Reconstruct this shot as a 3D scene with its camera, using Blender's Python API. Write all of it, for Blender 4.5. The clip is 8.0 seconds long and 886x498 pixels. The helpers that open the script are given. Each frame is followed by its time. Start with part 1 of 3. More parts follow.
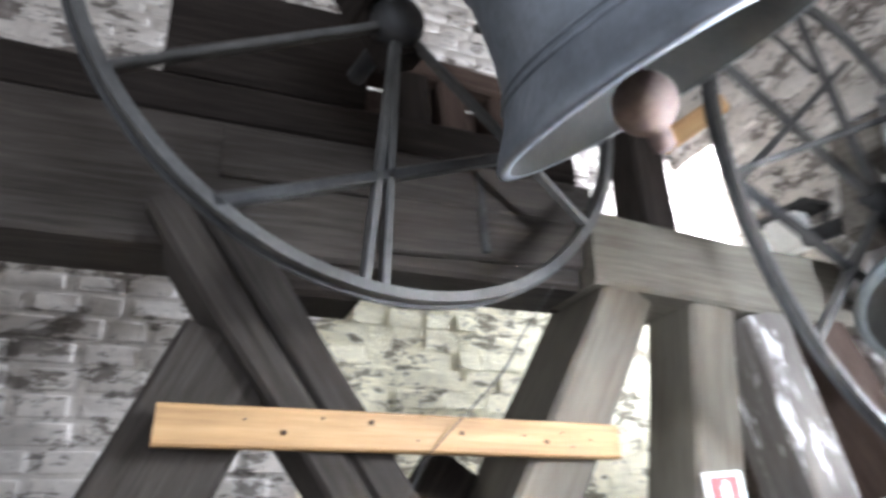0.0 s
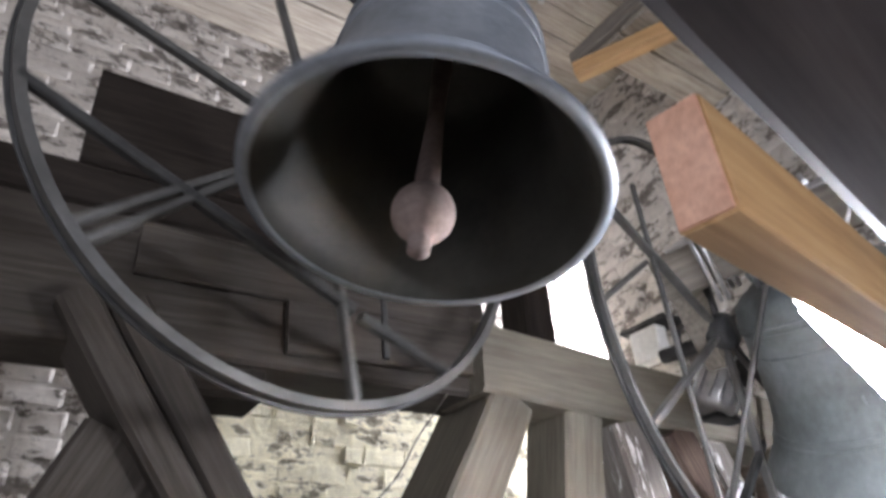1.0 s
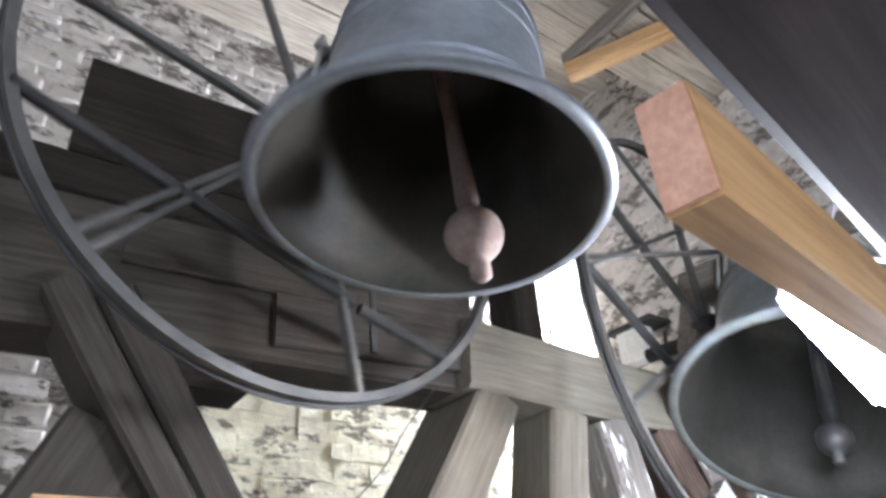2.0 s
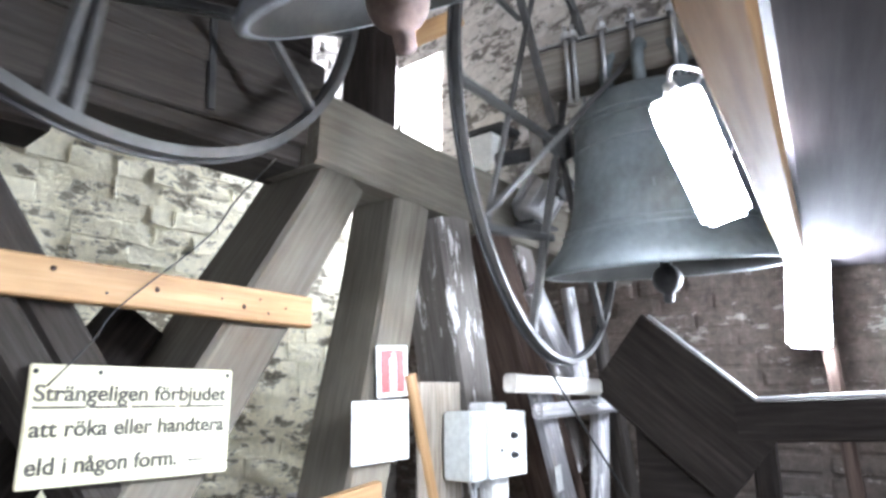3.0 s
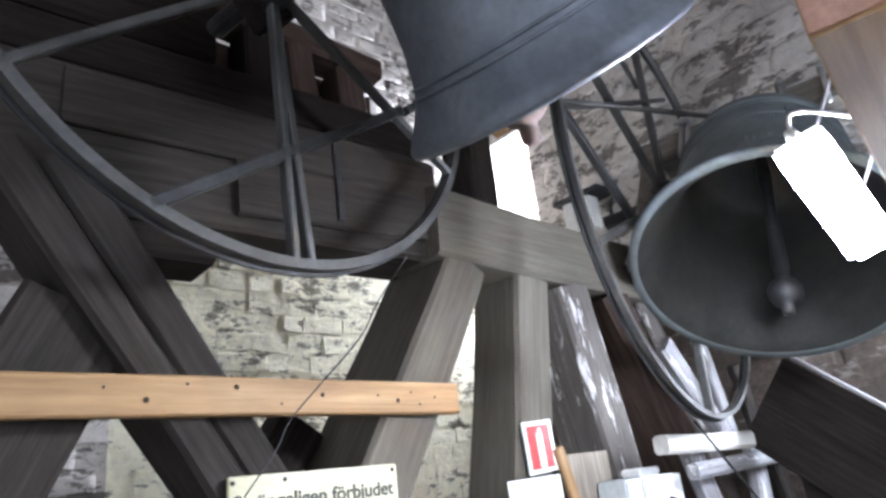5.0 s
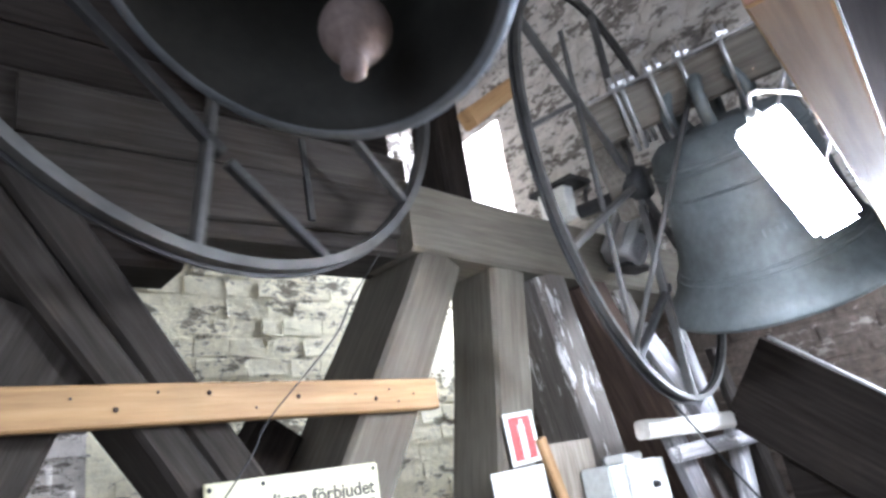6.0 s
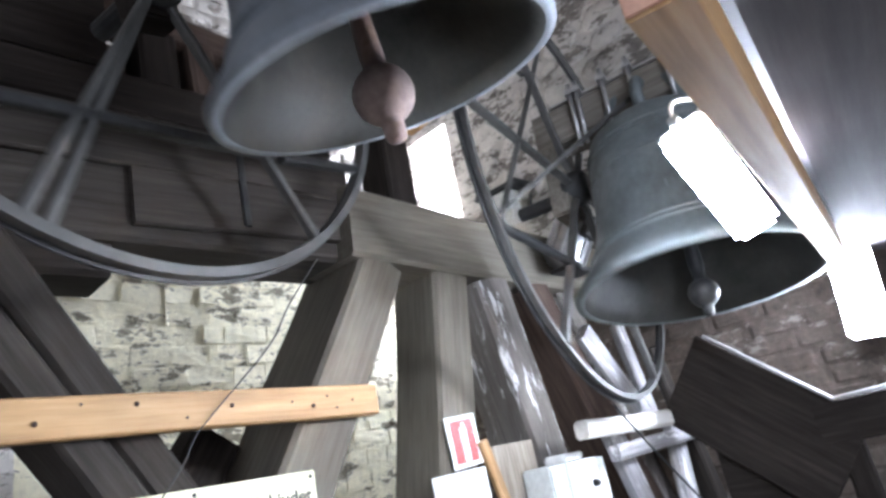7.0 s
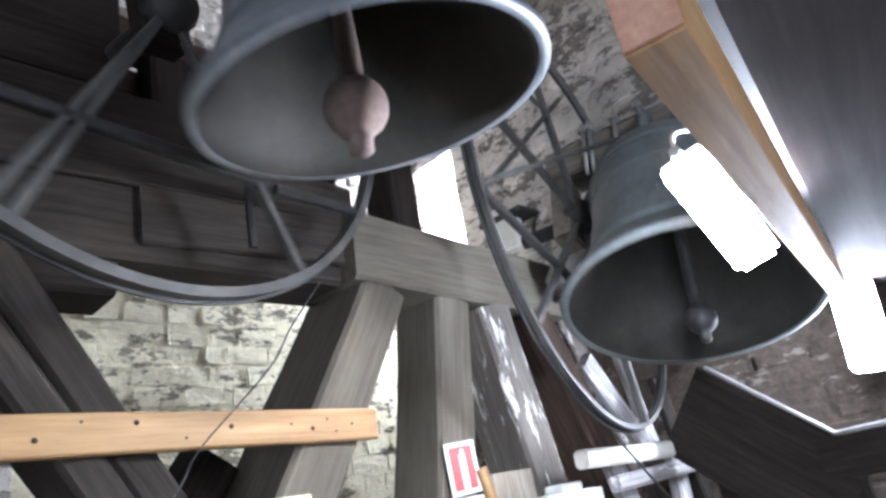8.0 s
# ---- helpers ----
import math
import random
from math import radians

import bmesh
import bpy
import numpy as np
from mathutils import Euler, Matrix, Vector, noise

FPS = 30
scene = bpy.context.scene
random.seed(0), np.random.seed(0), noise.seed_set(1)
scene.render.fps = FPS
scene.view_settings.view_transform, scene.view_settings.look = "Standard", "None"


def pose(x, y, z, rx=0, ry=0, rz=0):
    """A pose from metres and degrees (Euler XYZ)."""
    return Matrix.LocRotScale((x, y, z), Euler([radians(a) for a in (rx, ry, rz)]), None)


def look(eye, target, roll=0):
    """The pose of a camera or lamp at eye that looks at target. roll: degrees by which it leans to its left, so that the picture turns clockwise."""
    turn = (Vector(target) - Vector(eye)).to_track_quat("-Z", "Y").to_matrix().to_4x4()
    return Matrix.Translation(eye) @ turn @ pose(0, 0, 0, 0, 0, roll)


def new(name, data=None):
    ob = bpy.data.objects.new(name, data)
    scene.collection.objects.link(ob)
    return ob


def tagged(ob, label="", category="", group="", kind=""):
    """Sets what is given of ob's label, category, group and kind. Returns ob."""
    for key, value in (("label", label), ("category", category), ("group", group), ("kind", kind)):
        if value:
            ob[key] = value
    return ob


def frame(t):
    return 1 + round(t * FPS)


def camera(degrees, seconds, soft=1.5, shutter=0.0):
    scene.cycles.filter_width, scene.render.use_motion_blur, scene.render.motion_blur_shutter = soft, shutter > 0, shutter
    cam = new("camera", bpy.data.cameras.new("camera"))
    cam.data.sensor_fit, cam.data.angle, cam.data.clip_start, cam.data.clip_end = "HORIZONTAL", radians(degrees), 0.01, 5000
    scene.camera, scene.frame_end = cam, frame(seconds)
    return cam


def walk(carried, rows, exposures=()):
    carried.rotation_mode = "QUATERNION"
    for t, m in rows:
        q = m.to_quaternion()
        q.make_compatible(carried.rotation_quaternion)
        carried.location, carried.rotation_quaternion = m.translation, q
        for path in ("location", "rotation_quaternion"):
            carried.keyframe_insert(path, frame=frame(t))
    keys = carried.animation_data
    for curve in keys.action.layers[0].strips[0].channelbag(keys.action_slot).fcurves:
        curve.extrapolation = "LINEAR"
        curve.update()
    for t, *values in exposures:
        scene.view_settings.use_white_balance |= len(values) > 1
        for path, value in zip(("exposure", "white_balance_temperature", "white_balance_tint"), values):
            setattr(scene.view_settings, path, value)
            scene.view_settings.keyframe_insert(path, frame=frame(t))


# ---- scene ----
cam = camera(68.0, 8.0, soft=2.9, shutter=0.5)
PATH = [
    (0, (0.133, -0.030, 1.628), (0.862, 1.648, 2.436), -2.5),
    (0.5, (0.056, -0.143, 1.627), (1.078, 1.370, 2.443), -6.1),
    (0.8, (-0.000, -0.161, 1.631), (0.994, 1.297, 2.571), -4.6),
    (1, (-0.012, -0.167, 1.642), (0.987, 1.243, 2.648), -4.1),
    (1.2, (-0.017, -0.174, 1.652), (0.952, 1.224, 2.704), -3.6),
    (2.3, (0.001, -0.144, 1.595), (1.115, 1.230, 2.528), -3.7),
    (2.5, (0.076, -0.107, 1.580), (1.338, 1.257, 2.321), -3.2),
    (3, (0.058, -0.028, 1.620), (1.563, 1.217, 2.048), -0.4),
    (3.5, (0.003, -0.011, 1.626), (1.469, 1.298, 1.998), 0.5),
    (4, (-0.045, -0.008, 1.629), (1.310, 1.421, 1.981), 0.5),
    (4.2, (-0.064, -0.010, 1.634), (1.249, 1.439, 2.053), -0.8),
    (4.5, (-0.066, -0.044, 1.627), (1.201, 1.394, 2.199), -5.0),
    (4.7, (-0.089, -0.005, 1.634), (1.183, 1.400, 2.272), -6.1),
    (5.8, (-0.058, -0.009, 1.628), (1.252, 1.360, 2.268), -8.8),
    (6, (-0.053, -0.015, 1.626), (1.269, 1.345, 2.262), -9.7),
    (6.5, (-0.046, -0.010, 1.631), (1.307, 1.325, 2.251), -10.2),
    (7, (-0.018, -0.052, 1.621), (1.401, 1.213, 2.242), -11.4),
    (7.5, (-0.024, -0.062, 1.612), (1.396, 1.171, 2.293), -11.0),
    (8, (-0.026, -0.062, 1.614), (1.376, 1.183, 2.310), -10.3),
]
walk(cam, [(t, look(eye, target, roll)) for t, eye, target, roll in PATH], exposures=[(0.0, 1.52, 6150, 15), (0.5, 1.58, 6100, 15), (1.0, 1.25, 6500, 19), (2.5, 1.74, 6030, 15), (3.1, 1.3, 5980, 15), (4.0, 1.0, 6020, 17), (4.5, 0.88, 6000, 17), (6.0, 1.2, 5940, 16), (8.0, 1.13, 5960, 16)])

# world and daylight
world = bpy.data.worlds.new("sky")
scene.world = world
world.use_nodes = True
wn = world.node_tree
sky = wn.nodes.new("ShaderNodeTexSky")
sky.sky_type, sky.sun_disc = "NISHITA", False
sky.sun_elevation, sky.sun_rotation = radians(38), radians(120)
wn.links.new(sky.outputs[0], wn.nodes["Background"].inputs[0])
wn.nodes["Background"].inputs[1].default_value = 0.15
sun = new("sun", bpy.data.lights.new("sun", "SUN"))
sun.data.energy, sun.data.angle, sun.data.color = 1.2, radians(10), (1.0, 0.95, 0.88)
sun.matrix_world = look((9, -4, 9), (0, 0, 0))



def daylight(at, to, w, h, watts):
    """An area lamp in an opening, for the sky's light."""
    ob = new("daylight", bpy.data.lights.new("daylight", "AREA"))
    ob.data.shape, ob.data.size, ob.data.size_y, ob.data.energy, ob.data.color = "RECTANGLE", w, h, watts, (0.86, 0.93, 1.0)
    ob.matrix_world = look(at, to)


daylight((3.75, 2.85, 3.2), (0, 2.75, 2.6), 0.4, 1.4, 125)
# Fill light through two unseen openings, added to brighten timber fronts and undersides.
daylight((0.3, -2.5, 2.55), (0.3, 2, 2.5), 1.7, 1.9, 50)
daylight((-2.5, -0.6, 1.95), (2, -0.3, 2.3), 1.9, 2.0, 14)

# ---- materials ----


def principled(name, rough=0.8, metal=0.0):
    m = bpy.data.materials.new(name)
    m.use_nodes = True
    b = m.node_tree.nodes["Principled BSDF"]
    b.inputs["Roughness"].default_value, b.inputs["Metallic"].default_value = rough, metal
    b.inputs["Specular IOR Level"].default_value = 0.5 if rough < 0.7 else 0.08
    return m, m.node_tree, b


def ramp(nt, fac, stops):
    r = nt.nodes.new("ShaderNodeValToRGB")
    while len(r.color_ramp.elements) < len(stops):
        r.color_ramp.elements.new(0.5)
    for e, (p, c) in zip(r.color_ramp.elements, stops):
        e.position, e.color = p, (*c, 1)
    nt.links.new(fac, r.inputs[0])
    return r.outputs[0]


def noise_tex(nt, scale, stretch=(1, 1, 1), detail=6.0, rough=0.6, space="Object"):
    tc, mp = nt.nodes.new("ShaderNodeTexCoord"), nt.nodes.new("ShaderNodeMapping")
    mp.inputs["Scale"].default_value = stretch
    oi = nt.nodes.new("ShaderNodeObjectInfo")
    sh = nt.nodes.new("ShaderNodeVectorMath")
    sh.operation = "MULTIPLY_ADD"
    sh.inputs[1].default_value, sh.inputs[2].default_value = (1, 1, 1), (0, 0, 0)
    if space == "Position":
        geo = nt.nodes.new("ShaderNodeNewGeometry")
        nt.links.new(geo.outputs["Position"], mp.inputs[0])
        oi = None
    else:
        nt.links.new(tc.outputs[space], mp.inputs[0])
    comb = nt.nodes.new("ShaderNodeVectorMath")
    comb.operation = "SCALE"
    comb.inputs[0].default_value = (13.0, 7.0, 5.0)
    if oi:
        nt.links.new(oi.outputs["Random"], comb.inputs["Scale"])
    else:
        comb.inputs["Scale"].default_value = 0.0
    nt.links.new(mp.outputs[0], sh.inputs[0])
    nt.links.new(comb.outputs[0], sh.inputs[2])
    n = nt.nodes.new("ShaderNodeTexNoise")
    n.inputs["Scale"].default_value, n.inputs["Detail"].default_value, n.inputs["Roughness"].default_value = scale, detail, rough
    nt.links.new(sh.outputs[0], n.inputs["Vector"])
    return n.outputs[0]


def mix(nt, fac, a, b, mode="MIX"):
    x = nt.nodes.new("ShaderNodeMixRGB")
    x.blend_type = mode
    for sock, v in zip(x.inputs, (fac, a, b)):
        if isinstance(v, (int, float)):
            sock.default_value = v
        elif isinstance(v, tuple):
            sock.default_value = (*v, 1)
        else:
            nt.links.new(v, sock)
    return x.outputs[0]


def bump(nt, b, height, strength, dist=0.01):
    n = nt.nodes.new("ShaderNodeBump")
    n.inputs["Strength"].default_value, n.inputs["Distance"].default_value = strength, dist
    nt.links.new(height, n.inputs["Height"])
    nt.links.new(n.outputs[0], b.inputs["Normal"])


def wood(name, dark, mid, light, rough=0.75, grain=7.0, spots=None, relief=0.5):
    """Wood with its grain along the piece's own x axis."""
    m, nt, b = principled(name, rough)
    g = noise_tex(nt, grain, (0.5, 9, 9), 8, 0.65)
    big = noise_tex(nt, 2.2, (0.6, 1.5, 1.5), 4)
    col = ramp(nt, g, [(0.28, dark), (0.52, mid), (0.75, light)])
    col = mix(nt, 0.55, col, ramp(nt, big, [(0.3, (0.45, 0.45, 0.45)), (0.7, (1.25, 1.25, 1.25))]), "MULTIPLY")
    if spots:
        sp = noise_tex(nt, 8, (0.5, 2.6, 2.6), 7, 0.7)
        col = mix(nt, ramp(nt, sp, [(0.555, (0, 0, 0)), (0.62, (1, 1, 1))]), col, spots)
    nt.links.new(col, b.inputs["Base Color"])
    bump(nt, b, g, relief, 0.006)
    return m


def plain(name, dark, light, scale=6, rough=0.6, metal=0.0, strength=0.2, dist=0.003, spots=None):
    m, nt, b = principled(name, rough, metal)
    n1, n2 = noise_tex(nt, scale), noise_tex(nt, scale * 9)
    col = ramp(nt, n1, [(0.3, dark), (0.7, light)])
    col = mix(nt, 0.35, col, ramp(nt, n2, [(0.3, (0.55, 0.55, 0.55)), (0.7, (1.3, 1.3, 1.3))]), "MULTIPLY")
    if spots:
        sp = noise_tex(nt, scale * 2.5, (1, 1, 1), 8, 0.7)
        col = mix(nt, ramp(nt, sp, [(0.56, (0, 0, 0)), (0.64, (1, 1, 1))]), col, spots)
    nt.links.new(col, b.inputs["Base Color"])
    bump(nt, b, n2, strength, dist)
    return m


def masonry(name, under, patch, thresh=0.5, rough=0.9, soot=0.6):
    """Worn limewash over brown masonry, with soot."""
    m, nt, b = principled(name, rough)
    n1 = noise_tex(nt, 3.0, (1, 1, 1.8), 8, 0.68, "Position")
    n2 = noise_tex(nt, 22, (1, 1, 1), 8, 0.7, "Position")
    n3 = noise_tex(nt, 1.1, (1, 1, 1), 3, 0.5, "Position")
    n4 = noise_tex(nt, 9.0, (1, 1, 2.6), 9, 0.75, "Position")
    base = ramp(nt, n2, [(0.3, tuple(c * 0.55 for c in under)), (0.55, under), (0.75, tuple(min(1, c * 1.5) for c in under))])
    white = ramp(nt, n2, [(0.25, tuple(c * 0.72 for c in patch)), (0.6, patch)])
    fac = mix(nt, 0.5, n1, n4)
    col = mix(nt, ramp(nt, fac, [(thresh - 0.012, (0, 0, 0)), (thresh + 0.012, (1, 1, 1))]), base, white)
    col = mix(nt, ramp(nt, n3, [(0.58, (0, 0, 0)), (0.8, (soot, soot, soot))]), col, (0.09, 0.085, 0.08))
    nt.links.new(col, b.inputs["Base Color"])
    bump(nt, b, mix(nt, 0.5, n4, n2), 0.8, 0.02)
    return m


def glow(name, colour, strength):
    m = bpy.data.materials.new(name)
    m.use_nodes = True
    b = m.node_tree.nodes["Principled BSDF"]
    b.inputs["Base Color"].default_value = (0.8, 0.8, 0.8, 1)
    b.inputs["Emission Color"].default_value = (*colour, 1)
    b.inputs["Emission Strength"].default_value = strength
    return m


OAK = wood("weathered_oak", (0.128, 0.113, 0.09), (0.168, 0.151, 0.124), (0.21, 0.191, 0.159), relief=0.35)
# Near-black copy of the oak; shade on timbers set back is in its colour.
OAK_DARK = wood("shaded_oak", (0.013, 0.010, 0.0085), (0.023, 0.0185, 0.016), (0.037, 0.03, 0.0265))
OAK_WHITED = wood("whitewash_splashed_oak", (0.12, 0.106, 0.094), (0.19, 0.17, 0.155), (0.27, 0.245, 0.225), spots=(0.72, 0.7, 0.7))
# Splashed grey oak, lightened: the bright light on the legs is in the colour.
OAK_PALE = wood("bright_lit_grey_batten", (0.2, 0.19, 0.19), (0.36, 0.35, 0.36), (0.52, 0.5, 0.52), spots=(0.74, 0.73, 0.74))
OAK_BROWN = wood("brown_oak", (0.04, 0.026, 0.02), (0.075, 0.052, 0.042), (0.12, 0.085, 0.07))
# Darker oak: the dimness of the left timbers is put into the colour.
OAK_MID = wood("dimmed_oak", (0.029, 0.0245, 0.0215), (0.05, 0.043, 0.038), (0.078, 0.068, 0.06))
OAK_PURPLE = wood("purplish_old_timber", (0.032, 0.0275, 0.0295), (0.048, 0.0415, 0.044), (0.067, 0.058, 0.0615), 0.9, 3.0, None, 0.12)
PINE = wood("new_pine", (0.31, 0.17, 0.07), (0.5, 0.3, 0.135), (0.61, 0.405, 0.21), 0.6, 4.0)
PINE_END = plain("pine_end_grain", (0.5, 0.27, 0.19), (0.68, 0.42, 0.32), 14, 0.75)
PINE_WHITE = wood("pale_planed_pine", (0.62, 0.58, 0.52), (0.75, 0.72, 0.66), (0.82, 0.8, 0.76), 0.6, 4.0)
BOARD = wood("grey_boards", (0.2, 0.17, 0.14), (0.42, 0.37, 0.31), (0.55, 0.5, 0.43))
# Near-black bronze: the shade of the bells' hollow is put into the colour.
BRONZE_IN = plain("shaded_bell_inside", (0.015, 0.0148, 0.0132), (0.035, 0.034, 0.0305), 6, 0.6, 0.05, 0.25, 0.003)
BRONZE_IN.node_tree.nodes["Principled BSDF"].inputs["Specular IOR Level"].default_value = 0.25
BOARD_DULL = wood("dull_grey_timber", (0.12, 0.105, 0.09), (0.2, 0.18, 0.155), (0.28, 0.25, 0.22))
BRONZE = plain("patinated_bell_bronze", (0.12, 0.135, 0.155), (0.23, 0.25, 0.285), 5, 0.5, 0.45, 0.25, 0.003)
BRONZE_GREEN = plain("green_grey_bell_bronze", (0.085, 0.1, 0.1), (0.2, 0.225, 0.235), 4, 0.58, 0.3, 0.25, 0.003)
IRON = plain("grey_painted_iron", (0.048, 0.047, 0.0455), (0.105, 0.103, 0.1), 9, 0.55, 0.35, 0.3, 0.003)
IRON_DARK = plain("black_iron", (0.02, 0.02, 0.022), (0.06, 0.06, 0.06), 9, 0.55, 0.5, 0.3, 0.003)
CLAPPER = plain("rusty_clapper_iron", (0.125, 0.095, 0.088), (0.235, 0.185, 0.172), 9, 0.7, 0.2, 0.4, 0.004)
STEEL = plain("galvanised_steel", (0.42, 0.42, 0.43), (0.6, 0.6, 0.6), 12, 0.35, 0.8, 0.15, 0.002)
BRICK = masonry("limewashed_brick", (0.27, 0.245, 0.185), (0.9, 0.85, 0.65), 0.468, soot=0.15)
MORTAR = masonry("limewashed_mortar", (0.26, 0.235, 0.178), (0.88, 0.83, 0.63), 0.468, soot=0.15)
RUBBLE = masonry("whitewashed_rubble", (0.2, 0.178, 0.16), (0.6, 0.56, 0.515), 0.475)
BROWN_BRICK = masonry("brown_brick", (0.105, 0.083, 0.07), (0.24, 0.21, 0.185), 0.56)
WHITE = plain("white_enamel", (0.72, 0.72, 0.7), (0.82, 0.82, 0.8), 5, 0.4)
PAPER = plain("white_paper", (0.76, 0.76, 0.76), (0.84, 0.84, 0.84), 4, 0.8)
RED = plain("red_sign_paint", (0.62, 0.05, 0.05), (0.72, 0.08, 0.07), 5, 0.5)
CREAM = plain("yellowed_sign_board", (0.62, 0.58, 0.38), (0.78, 0.75, 0.55), 7, 0.6, spots=(0.6, 0.55, 0.36))
INK = plain("faded_black_paint", (0.07, 0.065, 0.06), (0.16, 0.15, 0.13), 30, 0.7)
GREYBOX = plain("pale_grey_plastic", (0.55, 0.58, 0.57), (0.64, 0.67, 0.65), 5, 0.5)
BLACK = plain("black_plastic", (0.015, 0.015, 0.015), (0.03, 0.03, 0.03), 9, 0.5)
YELLOW = plain("yellow_plastic", (0.5, 0.38, 0.05), (0.62, 0.47, 0.08), 9, 0.5)
BLUE = plain("pale_blue_plastic", (0.35, 0.55, 0.65), (0.45, 0.65, 0.75), 9, 0.4)
# Floor out of view, paled so that it throws light up onto undersides.
FLOORWOOD = wood("pale_bounce_floor_boards", (0.14, 0.12, 0.095), (0.27, 0.235, 0.19), (0.36, 0.32, 0.27))
GLOW1 = glow("lit_fluorescent_cover", (0.86, 0.94, 1.0), 250.0)
GLOW2 = glow("lit_second_fluorescent_cover", (0.86, 0.94, 1.0), 160.0)

# ---- building helpers ----


def empty(name, m=None):
    ob = new(name)
    if m is not None:
        ob.matrix_world = m
    return ob


def mesh_of(bm, name, material, smooth=False):
    me = bpy.data.meshes.new(name)
    bmesh.ops.recalc_face_normals(bm, faces=bm.faces)
    bm.to_mesh(me)
    bm.free()
    for mt in (material if isinstance(material, tuple) else (material,)):
        me.materials.append(mt)
    if smooth:
        for p in me.polygons:
            p.use_smooth = True
    return me


def part(name, bm, material, parent=None, label="", m=None, smooth=False):
    """One mesh object from a bmesh, at the pose m in its parent's space."""
    ob = new(name, mesh_of(bm, name, material, smooth))
    if parent is not None:
        ob.parent = parent
    if m is not None:
        ob.matrix_local = m
    return tagged(ob, label)


def bar_bm(length, w, h, rough=0.004, chamfer=0.012, seed=0):
    """A bar along x, with chamfered and slightly uneven edges."""
    bm = bmesh.new()
    c = min(chamfer, w * 0.25, h * 0.25)
    prof = [(-w / 2 + c, -h / 2), (w / 2 - c, -h / 2), (w / 2, -h / 2 + c), (w / 2, h / 2 - c),
            (w / 2 - c, h / 2), (-w / 2 + c, h / 2), (-w / 2, h / 2 - c), (-w / 2, -h / 2 + c)]
    n = max(1, min(16, int(length / 0.12))) if rough > 0 else 1
    rings = []
    for i in range(n + 1):
        x = length * (i / n - 0.5)
        ring = []
        for k, (y, z) in enumerate(prof):
            d = noise.noise_vector(Vector((x * 2.5 + seed * 7.3, y * 9, z * 9 + seed))) * rough
            d2 = noise.noise_vector(Vector((x * 0.8 + seed * 3.1, 0, 5 + seed))) * rough * 2
            ring.append(bm.verts.new((x, y + d.y + d2.y, z + d.z + d2.z)))
        rings.append(ring)
    for a, b in zip(rings, rings[1:]):
        for k in range(8):
            bm.faces.new((a[k], a[(k + 1) % 8], b[(k + 1) % 8], b[k]))
    bm.faces.new(rings[0][::-1])
    bm.faces.new(rings[-1])
    return bm


def span(a, b, side=(0, 1, 0)):
    """The pose whose x axis runs from a to b, with its y axis near side; it stands midway."""
    a, b = Vector(a), Vector(b)
    x = (b - a).normalized()
    z = x.cross(Vector(side)).normalized()
    y = z.cross(x)
    m = Matrix((x, y, z)).transposed().to_4x4()
    m.translation = (a + b) / 2
    return m


SEED = [0]


def bar(name, a, b, w, h, material, parent=None, label="", side=(0, 1, 0), rough=0.004, chamfer=0.012):
    """A bar from a to b; w along side, h across it."""
    SEED[0] += 1
    bm = bar_bm((Vector(b) - Vector(a)).length, w, h, rough, chamfer, SEED[0])
    return part(name, bm, material, parent, label, span(a, b, side))


def box_bm(sx, sy, sz, bevel=0.004):
    bm = bmesh.new()
    bmesh.ops.create_cube(bm, size=1)
    bmesh.ops.scale(bm, vec=(sx, sy, sz), verts=bm.verts)
    if bevel:
        bmesh.ops.bevel(bm, geom=bm.edges, offset=min(bevel, sx / 3, sy / 3, sz / 3), segments=2, affect="EDGES")
    return bm


def tube_bm(points, r, sides=8, closed=False):
    """A round tube along points."""
    bm = bmesh.new()
    pts = [Vector(p) for p in points]
    rings = []
    for i, p in enumerate(pts):
        if closed:
            t = (pts[(i + 1) % len(pts)] - pts[i - 1]).normalized()
        else:
            t = (pts[min(i + 1, len(pts) - 1)] - pts[max(i - 1, 0)]).normalized()
        u = t.cross(Vector((0.31, 0.2, 0.93))).normalized()
        v = t.cross(u)
        rings.append([bm.verts.new(p + r * (math.cos(k * math.tau / sides) * u + math.sin(k * math.tau / sides) * v)) for k in range(sides)])
    pairs = list(zip(rings, rings[1:])) + ([(rings[-1], rings[0])] if closed else [])
    for a, b in pairs:
        for k in range(sides):
            bm.faces.new((a[k], a[(k + 1) % sides], b[(k + 1) % sides], b[k]))
    if not closed:
        bm.faces.new(rings[0][::-1])
        bm.faces.new(rings[-1])
    return bm


def lathe_bm(profile, steps=64, closed=False):
    """Turns (r, z) pairs round the z axis."""
    bm = bmesh.new()
    cols = []
    for i in range(steps):
        a = math.tau * i / steps
        cols.append([bm.verts.new((r * math.cos(a), r * math.sin(a), z)) for r, z in profile])
    n = len(profile)
    for i in range(steps):
        a, b = cols[i], cols[(i + 1) % steps]
        for k in range(n if closed else n - 1):
            bm.faces.new((a[k], a[(k + 1) % n], b[(k + 1) % n], b[k]))
    bmesh.ops.remove_doubles(bm, verts=bm.verts, dist=1e-5)
    return bm


def rim_bm(radius, width, thick, steps=96):
    """A flat iron hoop round the y axis."""
    p = [(radius - thick, -width / 2), (radius, -width / 2), (radius, width / 2), (radius - thick, width / 2)]
    bm = lathe_bm(p, steps, True)
    bmesh.ops.rotate(bm, matrix=Matrix.Rotation(radians(90), 3, "X"), verts=bm.verts)
    return bm


